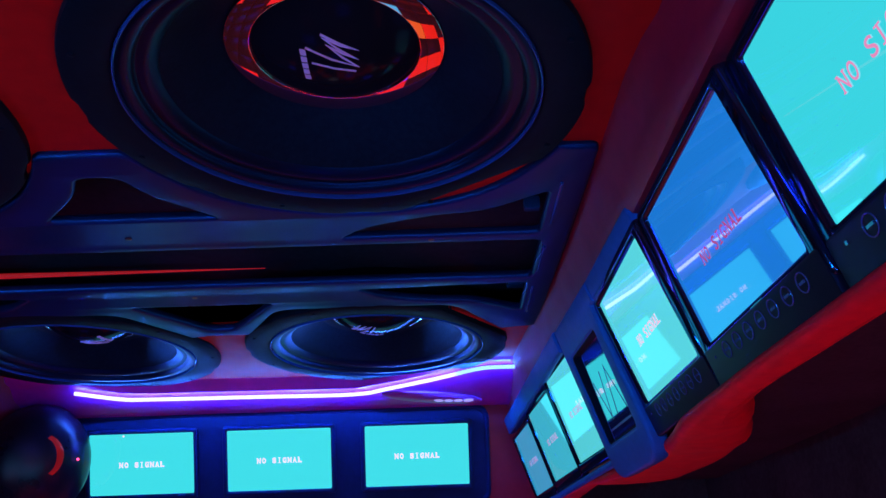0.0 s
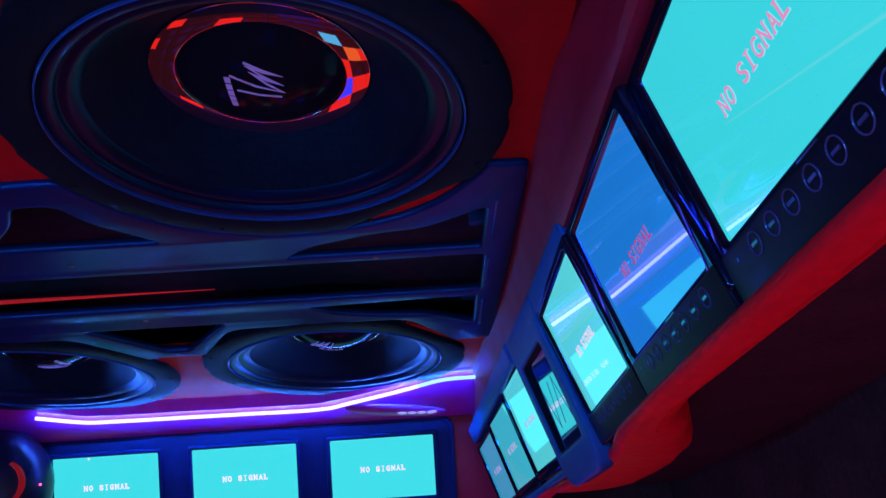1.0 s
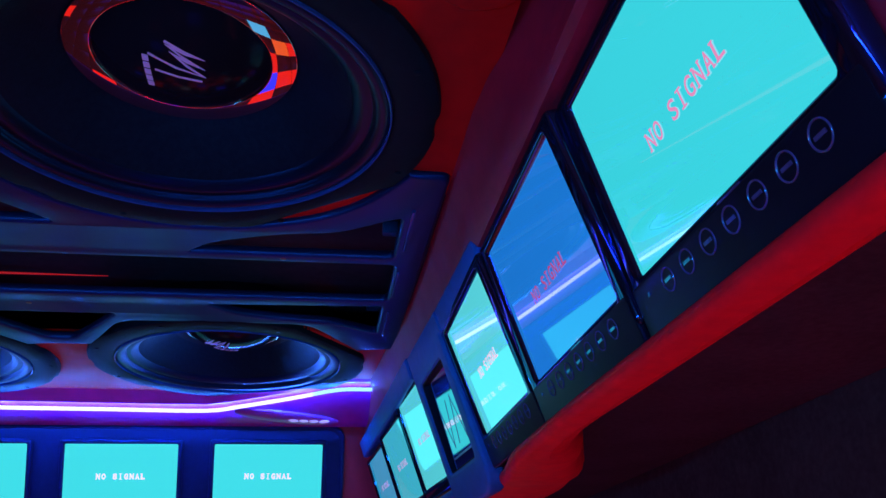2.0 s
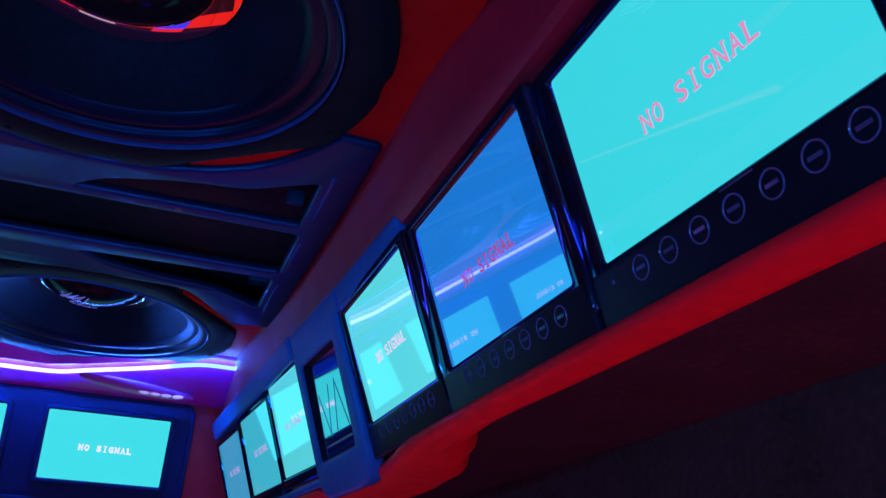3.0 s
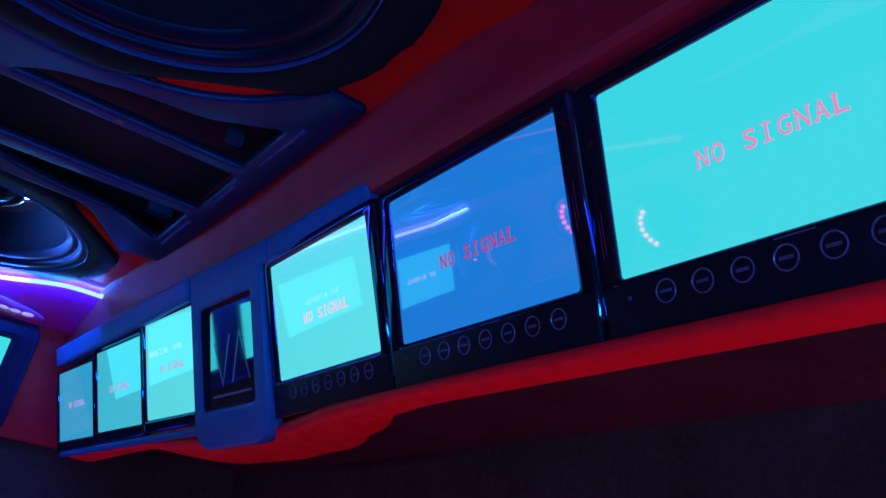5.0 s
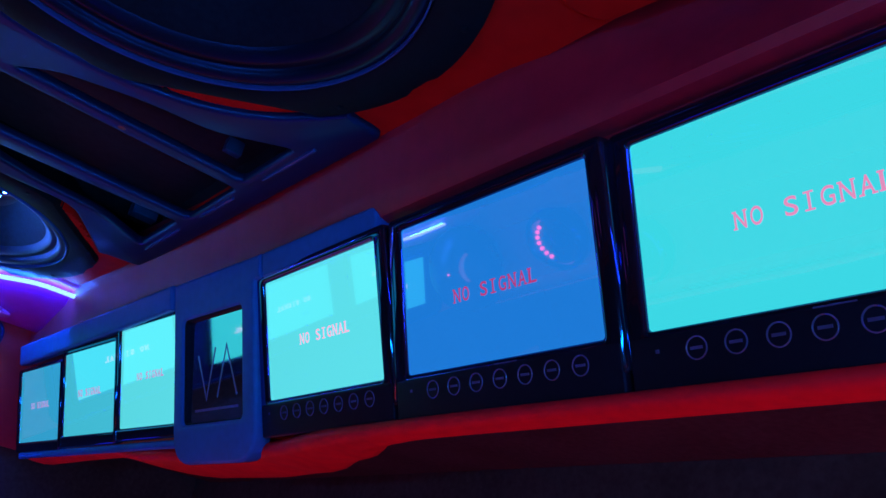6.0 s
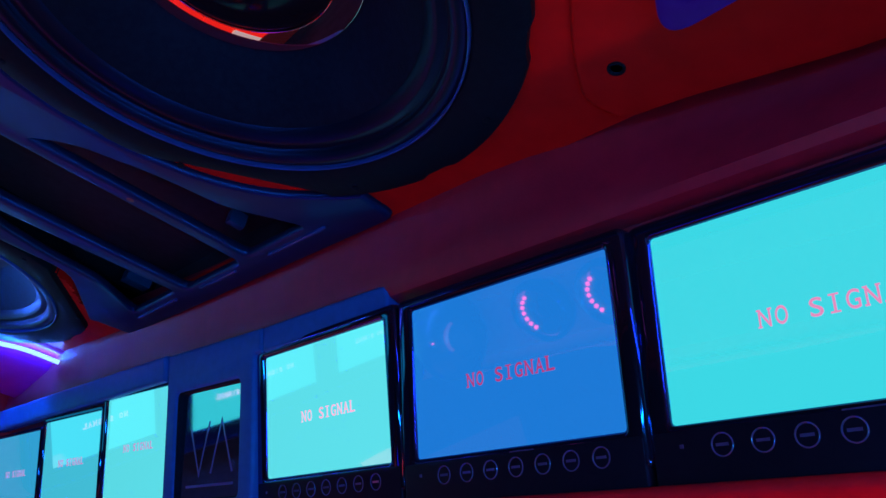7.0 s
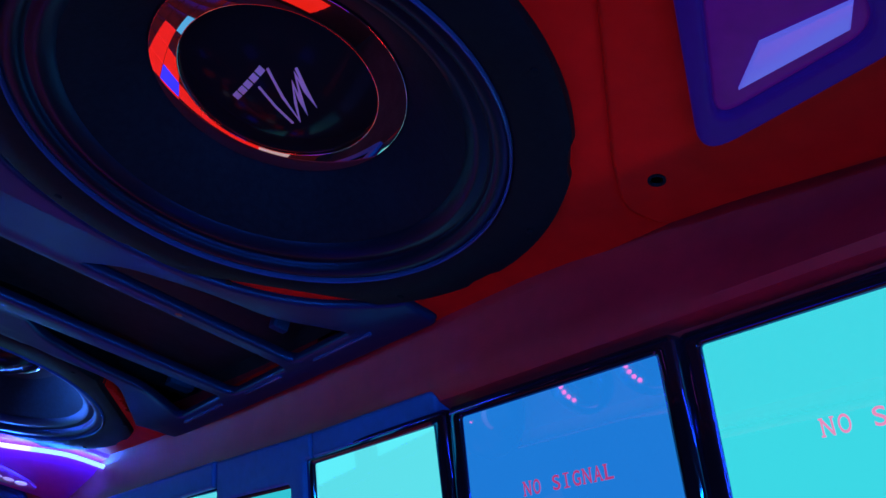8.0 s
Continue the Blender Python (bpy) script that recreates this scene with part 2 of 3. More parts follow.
def disc_bm(profile, seg=96):
    """A lathed form closed at its middle; the profile runs inwards and ends at the axis height."""
    bm = lathe_bm(profile[:-1], seg)
    bm.verts.ensure_lookup_table()
    last = bm.verts[-seg:]
    mid = bm.verts.new((0, 0, profile[-1][1]))
    for k in range(seg):
        bm.faces.new((last[k], last[(k + 1) % seg], mid))
    return bm


def box_bm(x0, y0, z0, x1, y1, z1, bevel=0.0):
    bm = bmesh.new()
    bmesh.ops.create_cube(bm, size=1)
    bmesh.ops.scale(bm, verts=bm.verts, vec=(x1 - x0, y1 - y0, z1 - z0))
    bmesh.ops.translate(bm, verts=bm.verts, vec=((x0 + x1) / 2, (y0 + y1) / 2, (z0 + z1) / 2))
    if bevel:
        bmesh.ops.bevel(bm, geom=bm.edges[:], offset=bevel, segments=2, affect="EDGES", profile=0.6)
    return bm


def stroke_bm(points, width, thick=0.0008):
    """A flat drawn line through 2D points, mitred at its bends."""
    bm = bmesh.new()
    pts = [Vector(p) for p in points]
    rows = []
    for i, p in enumerate(pts):
        d0 = (p - pts[i - 1]).normalized() if i else (pts[1] - p).normalized()
        d1 = (pts[i + 1] - p).normalized() if i + 1 < len(pts) else d0
        n0, n1 = Vector((-d0.y, d0.x)), Vector((-d1.y, d1.x))
        n = n0 + n1
        n = n.normalized() * min(2.2, 1 / max(0.3, n.normalized().dot(n0))) if n.length > 0.05 else n0
        q = n * width / 2
        rows.append([bm.verts.new((p.x + q.x, p.y + q.y, 0)), bm.verts.new((p.x - q.x, p.y - q.y, 0)),
                     bm.verts.new((p.x - q.x, p.y - q.y, thick)), bm.verts.new((p.x + q.x, p.y + q.y, thick))])
    for a, b in zip(rows, rows[1:]):
        for k in range(4):
            bm.faces.new((a[k], a[(k + 1) % 4], b[(k + 1) % 4], b[k]))
    bm.faces.new(rows[0])
    bm.faces.new(rows[-1][::-1])
    return bm


def tube_bm(points, r, seg=10):
    """A round rod through 3D points."""
    bm = bmesh.new()
    rings = []
    pts = [Vector(p) for p in points]
    for i, p in enumerate(pts):
        d = (pts[min(i + 1, len(pts) - 1)] - pts[max(i - 1, 0)]).normalized()
        side = d.cross(Vector((0, 0, 1))).normalized()
        up = side.cross(d)
        rings.append([bm.verts.new(p + r * (math.cos(a) * side + math.sin(a) * up))
                      for a in (2 * math.pi * k / seg for k in range(seg))])
    for a, b in zip(rings, rings[1:]):
        for k in range(seg):
            bm.faces.new((a[k], a[(k + 1) % seg], b[(k + 1) % seg], b[k]))
    bm.faces.new(rings[0])
    bm.faces.new(rings[-1][::-1])
    return bm


def smooth_path(points, n=6):
    """More points along a polyline, with its corners eased."""
    p = [np.array(q, float) for q in points]
    p = [2 * p[0] - p[1]] + p + [2 * p[-1] - p[-2]]
    out = []
    for a, b, c, d in zip(p, p[1:], p[2:], p[3:]):
        for k in range(n):
            t = k / n
            out.append(tuple(0.5 * (2 * b + (c - a) * t + (2 * a - 5 * b + 4 * c - d) * t ** 2 + (3 * b - a - 3 * c + d) * t ** 3)))
    out.append(tuple(p[-2]))
    return out


# ---------------------------------------------------------------- plan
MID = -0.15                    # centre line of the ceiling
CEIL = 1.672


def taper(y):
    """How far the locker draws in towards the front."""
    return -0.066 * max(0.0, y - 0.36)


def wall_matrix(y, x=0.45, z=1.45, turn=0.0, lean=18.3):
    """Axes on the screen wall: X runs as one reads, Y up the lean, Z out of the wall."""
    sn, cs = math.sin(radians(lean)), math.cos(radians(lean))
    m = Matrix(((0, -sn, -cs, x), (-1, 0, 0, y), (0, cs, -sn, z), (0, 0, 0, 1)))
    return Matrix.Translation((x, y, z)) @ Matrix.Rotation(turn, 4, "Z") @ Matrix.Translation((-x, -y, -z)) @ m


# ---------------------------------------------------------------- structure
def flare(y, z):
    """The cove above the screens swings outwards towards the rear."""
    t = min(1.0, max(0.0, (-0.10 - y) / 0.30))
    return 0.046 * t * t * (3 - 2 * t) * min(1.0, max(0.0, (z - 1.605) / 0.055)) ** 1.4


def locker_bm(profile, ys, mirror=False):
    bm = bmesh.new()
    rings = []
    for y in ys:
        row = []
        for x, z in profile:
            q = x + taper(y) + (flare(y, z) if x < 0.5 else 0)
            row.append(bm.verts.new((2 * MID - q if mirror else q, y, z)))
        rings.append(row)
    n = len(profile)
    for a, b in zip(rings, rings[1:]):
        for k in range(n):
            bm.faces.new((a[k], a[(k + 1) % n], b[(k + 1) % n], b[k]))
    bm.faces.new(rings[0])
    bm.faces.new(rings[-1][::-1])
    return bm


def arc(cx, cz, r, a0, a1, n=6):
    return [(cx + r * math.cos(radians(a0 + (a1 - a0) * k / n)), cz + r * math.sin(radians(a0 + (a1 - a0) * k / n))) for k in range(n + 1)]


LOCKER = ([(0.80, 1.72), (0.372, 1.72), (0.372, 1.690), (0.378, 1.672), (0.386, 1.650), (0.394, 1.625), (0.399, 1.604), (0.404, 1.598)]
          + [(0.418, 1.596), (0.4660, 1.4480), (0.4800, 1.4680), (0.80, 1.4680)])
YS = [-1.7, -1.0, -0.5, -0.4, -0.35, -0.3, -0.25, -0.2, -0.15, -0.1, 0.0, 0.25, 0.40, 0.55, 0.70, 0.85, 1.10]
tagged(link_bm("wall_locker_right", locker_bm(LOCKER, YS), MAUVE_VINYL), "mauve-red vinyl-covered overhead locker with a rounded lower lip", "overhead locker", kind="structure")
tagged(link_bm("wall_locker_left", locker_bm(LOCKER, YS, True), MAUVE_VINYL), "mauve-red vinyl-covered overhead locker on the opposite side", "overhead locker", kind="structure")

def ease(y, rows):
    """A smooth curve through rows of (y, value)."""
    if y <= rows[0][0]:
        return rows[0][1]
    for (a, p), (b, q) in zip(rows, rows[1:]):
        if y <= b:
            t = (y - a) / (b - a)
            return p + (q - p) * t * t * (3 - 2 * t)
    return rows[-1][1]


LIP_FRONT = [(-0.42, 0.4570), (-0.20, 0.4490), (0.11, 0.4490), (0.27, 0.4660), (0.45, 0.4660), (0.52, 0.4540)]
LIP_BACK = [(-0.50, 0.508), (-0.20, 0.500), (0.00, 0.496), (0.06, 0.500), (0.14, 0.530), (0.25, 0.564), (0.38, 0.576), (0.52, 0.568), (0.59, 0.530), (0.64, 0.474)]
LIP_LOW = [(-0.05, 1.4010), (0.20, 1.3960), (0.55, 1.3970), (0.66, 1.4080)]


def lip_bm(mirror=False):
    """The padded roll below the screens, which widens into a pad by the mirror."""
    bm = bmesh.new()
    rings = []
    for y in [-1.7, -1.0, -0.6, -0.3, -0.1] + [-0.06 + 0.02 * k for k in range(40)] + [0.8, 0.9, 1.0]:
        f, e, low = ease(y, LIP_FRONT) + taper(y), ease(y, LIP_BACK), ease(y, LIP_LOW)
        r, mid, half = 0.0120, (1.4150 + low) / 2, (1.4150 - low) / 2
        row = [(0.4780 + taper(y), 1.4640), (0.4760 + taper(y), 1.4250), (f + 0.024, 1.4149)]
        row += [(f + r - r * math.cos(radians(a)), mid + half * math.sin(radians(a))) for a in range(80, -81, -20)]
        row += [((f + e) / 2, low - 0.0002), (e - 0.030, low + 0.0004), (e - 0.018, low + 0.0022), (e - 0.009, low + 0.0065), (e - 0.003, low + 0.0130),
                (e, low + 0.0230), (e + 0.001, 1.4640)]
        rings.append([bm.verts.new((2 * MID - x if mirror else x, y, z)) for x, z in row])
    n = len(rings[0])
    for a, b in zip(rings, rings[1:]):
        for k in range(n):
            bm.faces.new((a[k], a[(k + 1) % n], b[(k + 1) % n], b[k]))
    bm.faces.new(rings[0])
    bm.faces.new(rings[-1][::-1])
    return bm


tagged(link_bm("trim_lip_right", lip_bm(), LIP_VINYL), "padded bright red vinyl roll under the screens", "lip roll", kind="structure")
tagged(link_bm("trim_lip_left", lip_bm(True), LIP_VINYL), "padded bright red vinyl roll on the opposite locker", "lip roll", kind="structure")
SUBS = [(0.117, -0.079), (-0.414, -0.080), (0.096, 0.709), (-0.424, 0.708)]


def under_rim(dx, dy, flat, half):
    """Whether the ceiling sheet reaches here, under a loudspeaker's rim or in the gap by its flat."""
    d = abs((math.degrees(math.atan2(dy, dx)) - flat + 180) % 360 - 180)
    return math.hypot(dx, dy) < (0.252 if d < half else 0.222)


def ceiling_bm():
    """The red ceiling sheet, with round openings for the loudspeakers and one for the vent."""
    bm = bmesh.new()
    step = 0.00625
    nx, ny = 172, 448
    x0, y0 = MID - nx * step / 2, -1.7
    verts = {}

    def v(i, j):
        if (i, j) not in verts:
            verts[i, j] = bm.verts.new((x0 + i * step, y0 + j * step, CEIL))
        return verts[i, j]

    for i in range(nx):
        for j in range(ny):
            x, y = x0 + (i + 0.5) * step, y0 + (j + 0.5) * step
            if any(math.hypot(x - a, y - b) < 0.212 for a, b in SUBS):
                continue
            if abs(x - MID) < 0.495 and 0.055 < y < 0.595 and not any(under_rim(x - a, y - b, k, h) for (a, b), k, h in zip(SUBS, (53, 127, -14, -166), (27, 27, 13, 13))):
                continue
            bm.faces.new((v(i, j), v(i + 1, j), v(i + 1, j + 1), v(i, j + 1)))
    geo = bmesh.ops.extrude_face_region(bm, geom=bm.faces[:])
    bmesh.ops.translate(bm, verts=[g for g in geo["geom"] if isinstance(g, bmesh.types.BMVert)], vec=(0, 0, 0.012))
    return bm


tagged(link_bm("ceiling", ceiling_bm(), RED_PAINT), "red painted ceiling panel with round loudspeaker openings", "ceiling", kind="structure")
tagged(link_bm("roof", box_bm(-1.2, -1.8, 1.86, 0.9, 1.3, 1.90), DARK_VOID), "black roof lining above the ceiling", "roof", kind="structure")
tagged(link_bm("wall_right", box_bm(0.78, -1.8, 0.0, 0.86, 1.3, 1.86), WALL_DARK), "dark cloth-covered side wall", "wall", kind="structure")
tagged(link_bm("wall_left", box_bm(-1.16, -1.8, 0.0, -1.08, 1.3, 1.86), WALL_DARK), "dark cloth-covered side wall", "wall", kind="structure")
tagged(link_bm("wall_rear", box_bm(-1.08, -1.8, 0.0, 0.78, -1.72, 1.86), WALL_DARK), "dark rear wall", "wall", kind="structure")
tagged(link_bm("floor", box_bm(-1.2, -1.8, -0.06, 0.9, 1.3, 0.0), FLOOR), "dark rubber floor", "floor", kind="structure")
tagged(link_bm("wall_front", box_bm(-1.08, 1.135, 0.0, 0.78, 1.20, 1.86), WALL_DARK), "dark cloth-covered front wall", "wall", kind="structure")

# front header between the ceiling and the screen panel, bowed in plan
STRIP_LINE = [(-0.524, 0.907, 1.650), (-0.440, 0.930, 1.641), (-0.380, 0.937, 1.640), (-0.150, 0.945, 1.640), (0.030, 0.950, 1.640),
              (0.100, 0.923, 1.643), (0.200, 0.880, 1.650), (0.270, 0.850, 1.657), (0.305, 0.842, 1.659), (0.351, 0.841, 1.659)]


def header_bm():
    bm = bmesh.new()
    line = [(-0.72, 0.86, 1.655)] + STRIP_LINE + [(0.40, 0.84, 1.659)]
    rows = []
    for x, y, z in line:
        sec = [(y - 0.028, CEIL + 0.004), (y - 0.016, CEIL - 0.004), (y - 0.006, z + 0.009), (y + 0.010, z + 0.007), (y + 0.018, z + 0.003),
               (y + 0.040, z - 0.009), (max(y + 0.06, 0.985), 1.625), (1.016, 1.6215), (1.050, 1.630), (1.050, 1.75), (y - 0.050, 1.75)]
        rows.append([bm.verts.new((x, a, b)) for a, b in sec])
    n = len(rows[0])
    for a, b in zip(rows, rows[1:]):
        for k in range(n):
            bm.faces.new((a[k], a[(k + 1) % n], b[(k + 1) % n], b[k]))
    bm.faces.new(rows[0])
    bm.faces.new(rows[-1][::-1])
    return bm


tagged(link_bm("trim_header", header_bm(), HEADER_VINYL), "magenta-red vinyl header bowed above the front screens", "header trim", kind="structure")
strip = thing("light_strip", Matrix(), "glowing violet-white LED strip along the front header", "light strip")
TUBE_LINE = [(x, y - 0.004, z - 0.003) for x, y, z in smooth_path(STRIP_LINE, 4)]
CUT = next(k for k, p in enumerate(TUBE_LINE) if p[0] > 0.235)
part("diffuser", tube_bm(TUBE_LINE[:CUT + 1], 0.0037), DIFFUSER, strip, "milky lavender-white tube")
part("end_diffuser", tube_bm(TUBE_LINE[CUT:], 0.0036), DIFFUSER_CYAN, strip, "milky tube end with a cyan tint")
# Hidden blue source, added behind the tube to light header and cabin.
part("hidden_glow", tube_bm([(x, y + 0.0052, z + 0.0030) for x, y, z in TUBE_LINE], 0.0010, 6), HIDDEN_GLOW, strip, "added deep blue light line hidden behind the tube")
# Rear strip is never seen; added by symmetry for blue light.
rear_fill = thing("light_strip", Matrix(), "added violet-white light strip at the rear, out of view", "light strip")
part("tube", tube_bm([(x, -1.60, 1.655) for x in (-0.6, -0.3, 0.0, 0.3)], 0.0058), FILL_REAR, rear_fill)
# Red strips below the view, added to light ceiling and lip from below.
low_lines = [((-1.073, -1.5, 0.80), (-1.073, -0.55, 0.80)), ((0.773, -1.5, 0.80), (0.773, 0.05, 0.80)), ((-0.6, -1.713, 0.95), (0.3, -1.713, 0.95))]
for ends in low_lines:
    red_fill = thing("light_strip", Matrix(), "added red light strip low in the cabin, out of view", "light strip", "red light strips")
    part("tube", tube_bm(ends, 0.008), FILL_R, red_fill)
# Unseen floor tiles, added for red light and reflections in the chrome.
floor_fill = thing("floor_fill", pose(0, 0, 0), "added floor tiles glowing red and blue, out of view", "floor light")
TILE_INKS = {"c": TILE_C, "r": TILE_R, "k": TILE_K, "b": TILE_B, "o": TILE_O, "w": TILE_W}
for j, row in enumerate(("krkk", "kkrb", "rkkk", "kkkr", "bkrk", "krkk", "kkbr")):
    for i, ink in enumerate(row):
        x, y = -0.77 + 0.32 * i, -0.95 + 0.29 * j
        part("tile", box_bm(x, y, 0.0, x + 0.314, y + 0.284, 0.016, 0.003), TILE_INKS[ink], floor_fill)
# Unseen panels, added and patterned so the chrome rings reflect coloured patches.
front_fill = thing("wall_fill", pose(0, 1.134, 0), "grid of glowing panels added on the front wall, out of view", "wall light")
for j, row in enumerate(("kkkrkkkkkkkkkkkk", "kkkkkkrkkkkkkrkk", "kkrkkkkkkkckkkkc", "kkkkkkrkkrkorkrk", "krkkkkrkkrrkkrrk", "kkkkkkkrkrbrrrwk", "kkbkkrkkwkrkkkkr", "kkkkkrkkkkkkbkkk")):
    for k, ink in enumerate(row):
        part("panel", box_bm(-0.96 + 0.105 * k, -0.014, 0.28 + 0.12 * j, -0.858 + 0.105 * k, 0.0, 0.397 + 0.12 * j, 0.003), TILE_INKS[ink], front_fill)
# Blue strips out of view, added to lift the dark parts with blue.
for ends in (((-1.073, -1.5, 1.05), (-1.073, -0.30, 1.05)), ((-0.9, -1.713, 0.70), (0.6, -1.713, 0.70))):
    blue_fill = thing("light_strip", Matrix(), "added blue light strip along the lower wall, out of view", "light strip", "blue light strips")
    part("tube", tube_bm(ends, 0.008), FILL_B, blue_fill)


# ---------------------------------------------------------------- monitors
def monitor(m, w, h, lcd, label, side=0.018, low=0.0275, top=0.0126, buttons=True, caption=TEXT_PINK, bold=0.0, depth=0.016, group="", shift=0.0, shell=None):
    ob = thing("monitor", m, label, "monitor", group)
    hw = w / 2
    part("bezel", plate_bm(rrect(-hw - side, -low, hw + side, h + top, 0.007), [rrect(-hw, 0, hw, h, 0.0025, 3)], depth, 0.0045, 3), shell or BEZEL, ob)
    if buttons:
        part("chin", plate_bm(rrect(-hw - side + 0.003, -0.0400, hw + side - 0.003, -0.0030, 0.004), [], depth + 0.0003, 0.0025, 3), KEY_PANEL, ob, "satin black key panel below the display")
    lcd_ob = part("display", box_bm(-hw - 0.002, -0.002, 0.003, hw + 0.002, h + 0.002, depth - 0.004), lcd, ob, "lit LCD with a caption")
    bm = text_bm("NO SIGNAL", w * 0.445, 0.0118 * w / 0.217, bold)
    bmesh.ops.translate(bm, verts=bm.verts, vec=(shift, h * (0.44 if buttons else 0.49), depth - 0.0035))
    part("caption", bm, caption, lcd_ob)
    if buttons:
        for k in range(7):
            x = -0.073 * w / 0.217 + 0.0267 * k * w / 0.217
            bm = lathe_bm([(0.0077, -0.0004), (0.0076, 0.0004), (0.0072, 0.0007), (0.0067, 0.0004), (0.0065, -0.0004)], 28)
            bmesh.ops.translate(bm, verts=bm.verts, vec=(x, -0.0155, depth + 0.0004))
            key = part("button", bm, ICON, ob, "round printed touch button")
            part("icon", box_bm(x - 0.0042, -0.0165, depth, x + 0.0042, -0.0145, depth + 0.0009), ICON, key)
        part("legend", box_bm(0.002, -0.0046, depth, 0.026, -0.0036, depth + 0.0006), ICON, ob)
        part("indicator", box_bm(-0.1025, -0.0155, depth, -0.1000, -0.0130, depth + 0.0010), ICON, ob)
    return ob


SIDE_GROUP = "screens along the locker"
SCREENS = ((0.1385, 0.4487, 1.4515, 19.9, 0.2085, 0.1295, CYAN_PALE, TEXT_LIGHT, "pale cyan", 0.008),
           (-0.1095, 0.4484, 1.4505, 18.0, 0.2160, 0.1310, BLUE, TEXT_RED, "deep blue", 0.004),
           (-0.3590, 0.4520, 1.4515, 16.0, 0.2170, 0.1305, CYAN, TEXT_PINK, "bright cyan", 0.008))
for yc, x0, z0, lean, wide, tall, lcd, ink, say, shift in SCREENS:
    monitor(wall_matrix(yc, x0, z0, lean=lean) @ pose(0, 0, -0.012), wide, tall, lcd, "glossy black monitor showing a %s no-signal screen" % say, caption=ink, bold=0.012, group=SIDE_GROUP, shift=shift)
for y0, y1, z0, tall, lcd, say in ((0.442, 0.626, 1.4395, 0.1385, CYAN_PALE, "pale cyan"), (0.639, 0.835, 1.4375, 0.1285, CYAN_GREY, "greyish cyan"), (0.848, 1.037, 1.4350, 0.1215, CYAN_DIM, "dim blue")):
    yc = (y0 + y1) / 2
    monitor(wall_matrix(yc, 0.4385 - 0.066 * (yc - 0.44), z0, radians(3.8), 18.6) @ pose(0, 0, -0.012), y1 - y0, tall, lcd, "small black monitor showing a %s no-signal screen" % say,
            side=0.006, low=0.018, top=0.006, buttons=False, caption=TEXT_FAINT, bold=0.02, group=SIDE_GROUP)

# front panel with its three monitors
FRONT = pose(0, 1.0755, 1.4685, 111, 0, 0)      # leans in at the top like the side screens
front = thing("screen_panel", FRONT, "dark navy panel holding three front monitors", "screen panel")
part("board", plate_bm(rrect(-0.600, -0.042, 0.302, 0.160, 0.026), [], 0.020, 0.006, 3), PANEL_NAVY, front).location.z = -0.028
part("edge", plate_bm(rrect(-0.606, -0.048, 0.308, 0.166, 0.030), [rrect(-0.594, -0.036, 0.296, 0.154, 0.022)], 0.022, 0.006, 3), BLUE_EDGE, front, "rounded navy edge moulding").location.z = -0.0275
tagged(link_bm("trim_bulkhead", plate_bm(rrect(-0.95, -0.051, 0.44, 0.172, 0.01), [], 0.030, 0.004), RED_VINYL), "red vinyl-covered bulkhead leaning in round the screen panel", "bulkhead", kind="structure").matrix_basis = FRONT @ pose(0, 0, -0.056)
for xc in (-0.4280, -0.1380, 0.1530):
    monitor(FRONT @ pose(xc, 0, -0.008), 0.2185, 0.1270, CYAN_END, "flush front monitor showing a bright cyan no-signal screen", side=0.010, low=0.010,
            top=0.010, buttons=False, caption=TEXT_WHITE, bold=0.06, depth=0.010, group="front screens", shell=PANEL_NAVY)


# ---------------------------------------------------------------- locker trim
def fillet(points, radii, n=4):
    """A polygon with rounded corners."""
    out = []
    for i, (p, r) in enumerate(zip(points, radii)):
        p = Vector(p)
        if not r:
            out.append(tuple(p))
            continue
        a, b = Vector(points[i - 1]), Vector(points[(i + 1) % len(points)])
        u, v = (a - p).normalized(), (b - p).normalized()
        for k in range(n + 1):
            t = k / n
            out.append(tuple((p + u * r) * (1 - t) ** 2 + p * 2 * t * (1 - t) + (p + v * r) * t ** 2))
    return out


TRIM = wall_matrix(0.24, turn=radians(3.0)) @ pose(0, 0, -0.0113)
trim = thing("trim_panel", TRIM, "blue-grey plastic trim panel with a framed opening beside the screens", "trim panel")
edge = fillet([(-0.0030, 0.1655), (-0.2120, 0.1655), (-0.2120, -0.0625), (-0.0170, -0.0625), (-0.0170, 0.1370), (-0.0030, 0.1370)],
              [0.003, 0.003, 0.040, 0.042, 0.004, 0.003], 6)
part("frame", plate_bm(edge, [rrect(-0.1865, -0.0145, -0.0455, 0.1145, 0.007)], 0.024, 0.005, 3), BLUE_TRIM, trim)
part("top_strip", plate_bm(fillet([(-0.0012, 0.1365), (0.2040, 0.1365), (0.2040, 0.1705), (-0.0012, 0.1655)], [0.003, 0.005, 0.012, 0.003]), [], 0.0235, 0.005, 3), BLUE_TRIM, trim)
part("inner_frame", plate_bm(rrect(-0.1930, -0.0210, -0.0390, 0.1210, 0.008), [rrect(-0.1830, -0.0130, -0.0465, 0.1130, 0.006)], 0.030, 0.001), BLACK_PLASTIC, trim).location.z = -0.009
glass = part("mirror", box_bm(-0.0760, -0.022, -0.004, 0.0760, 0.118, 0.0), MIRROR, trim, "small mirror with drawn blue strokes")
glass.matrix_basis = pose(-0.1150, 0, 0.0165, -1.0, 0.3, 0)
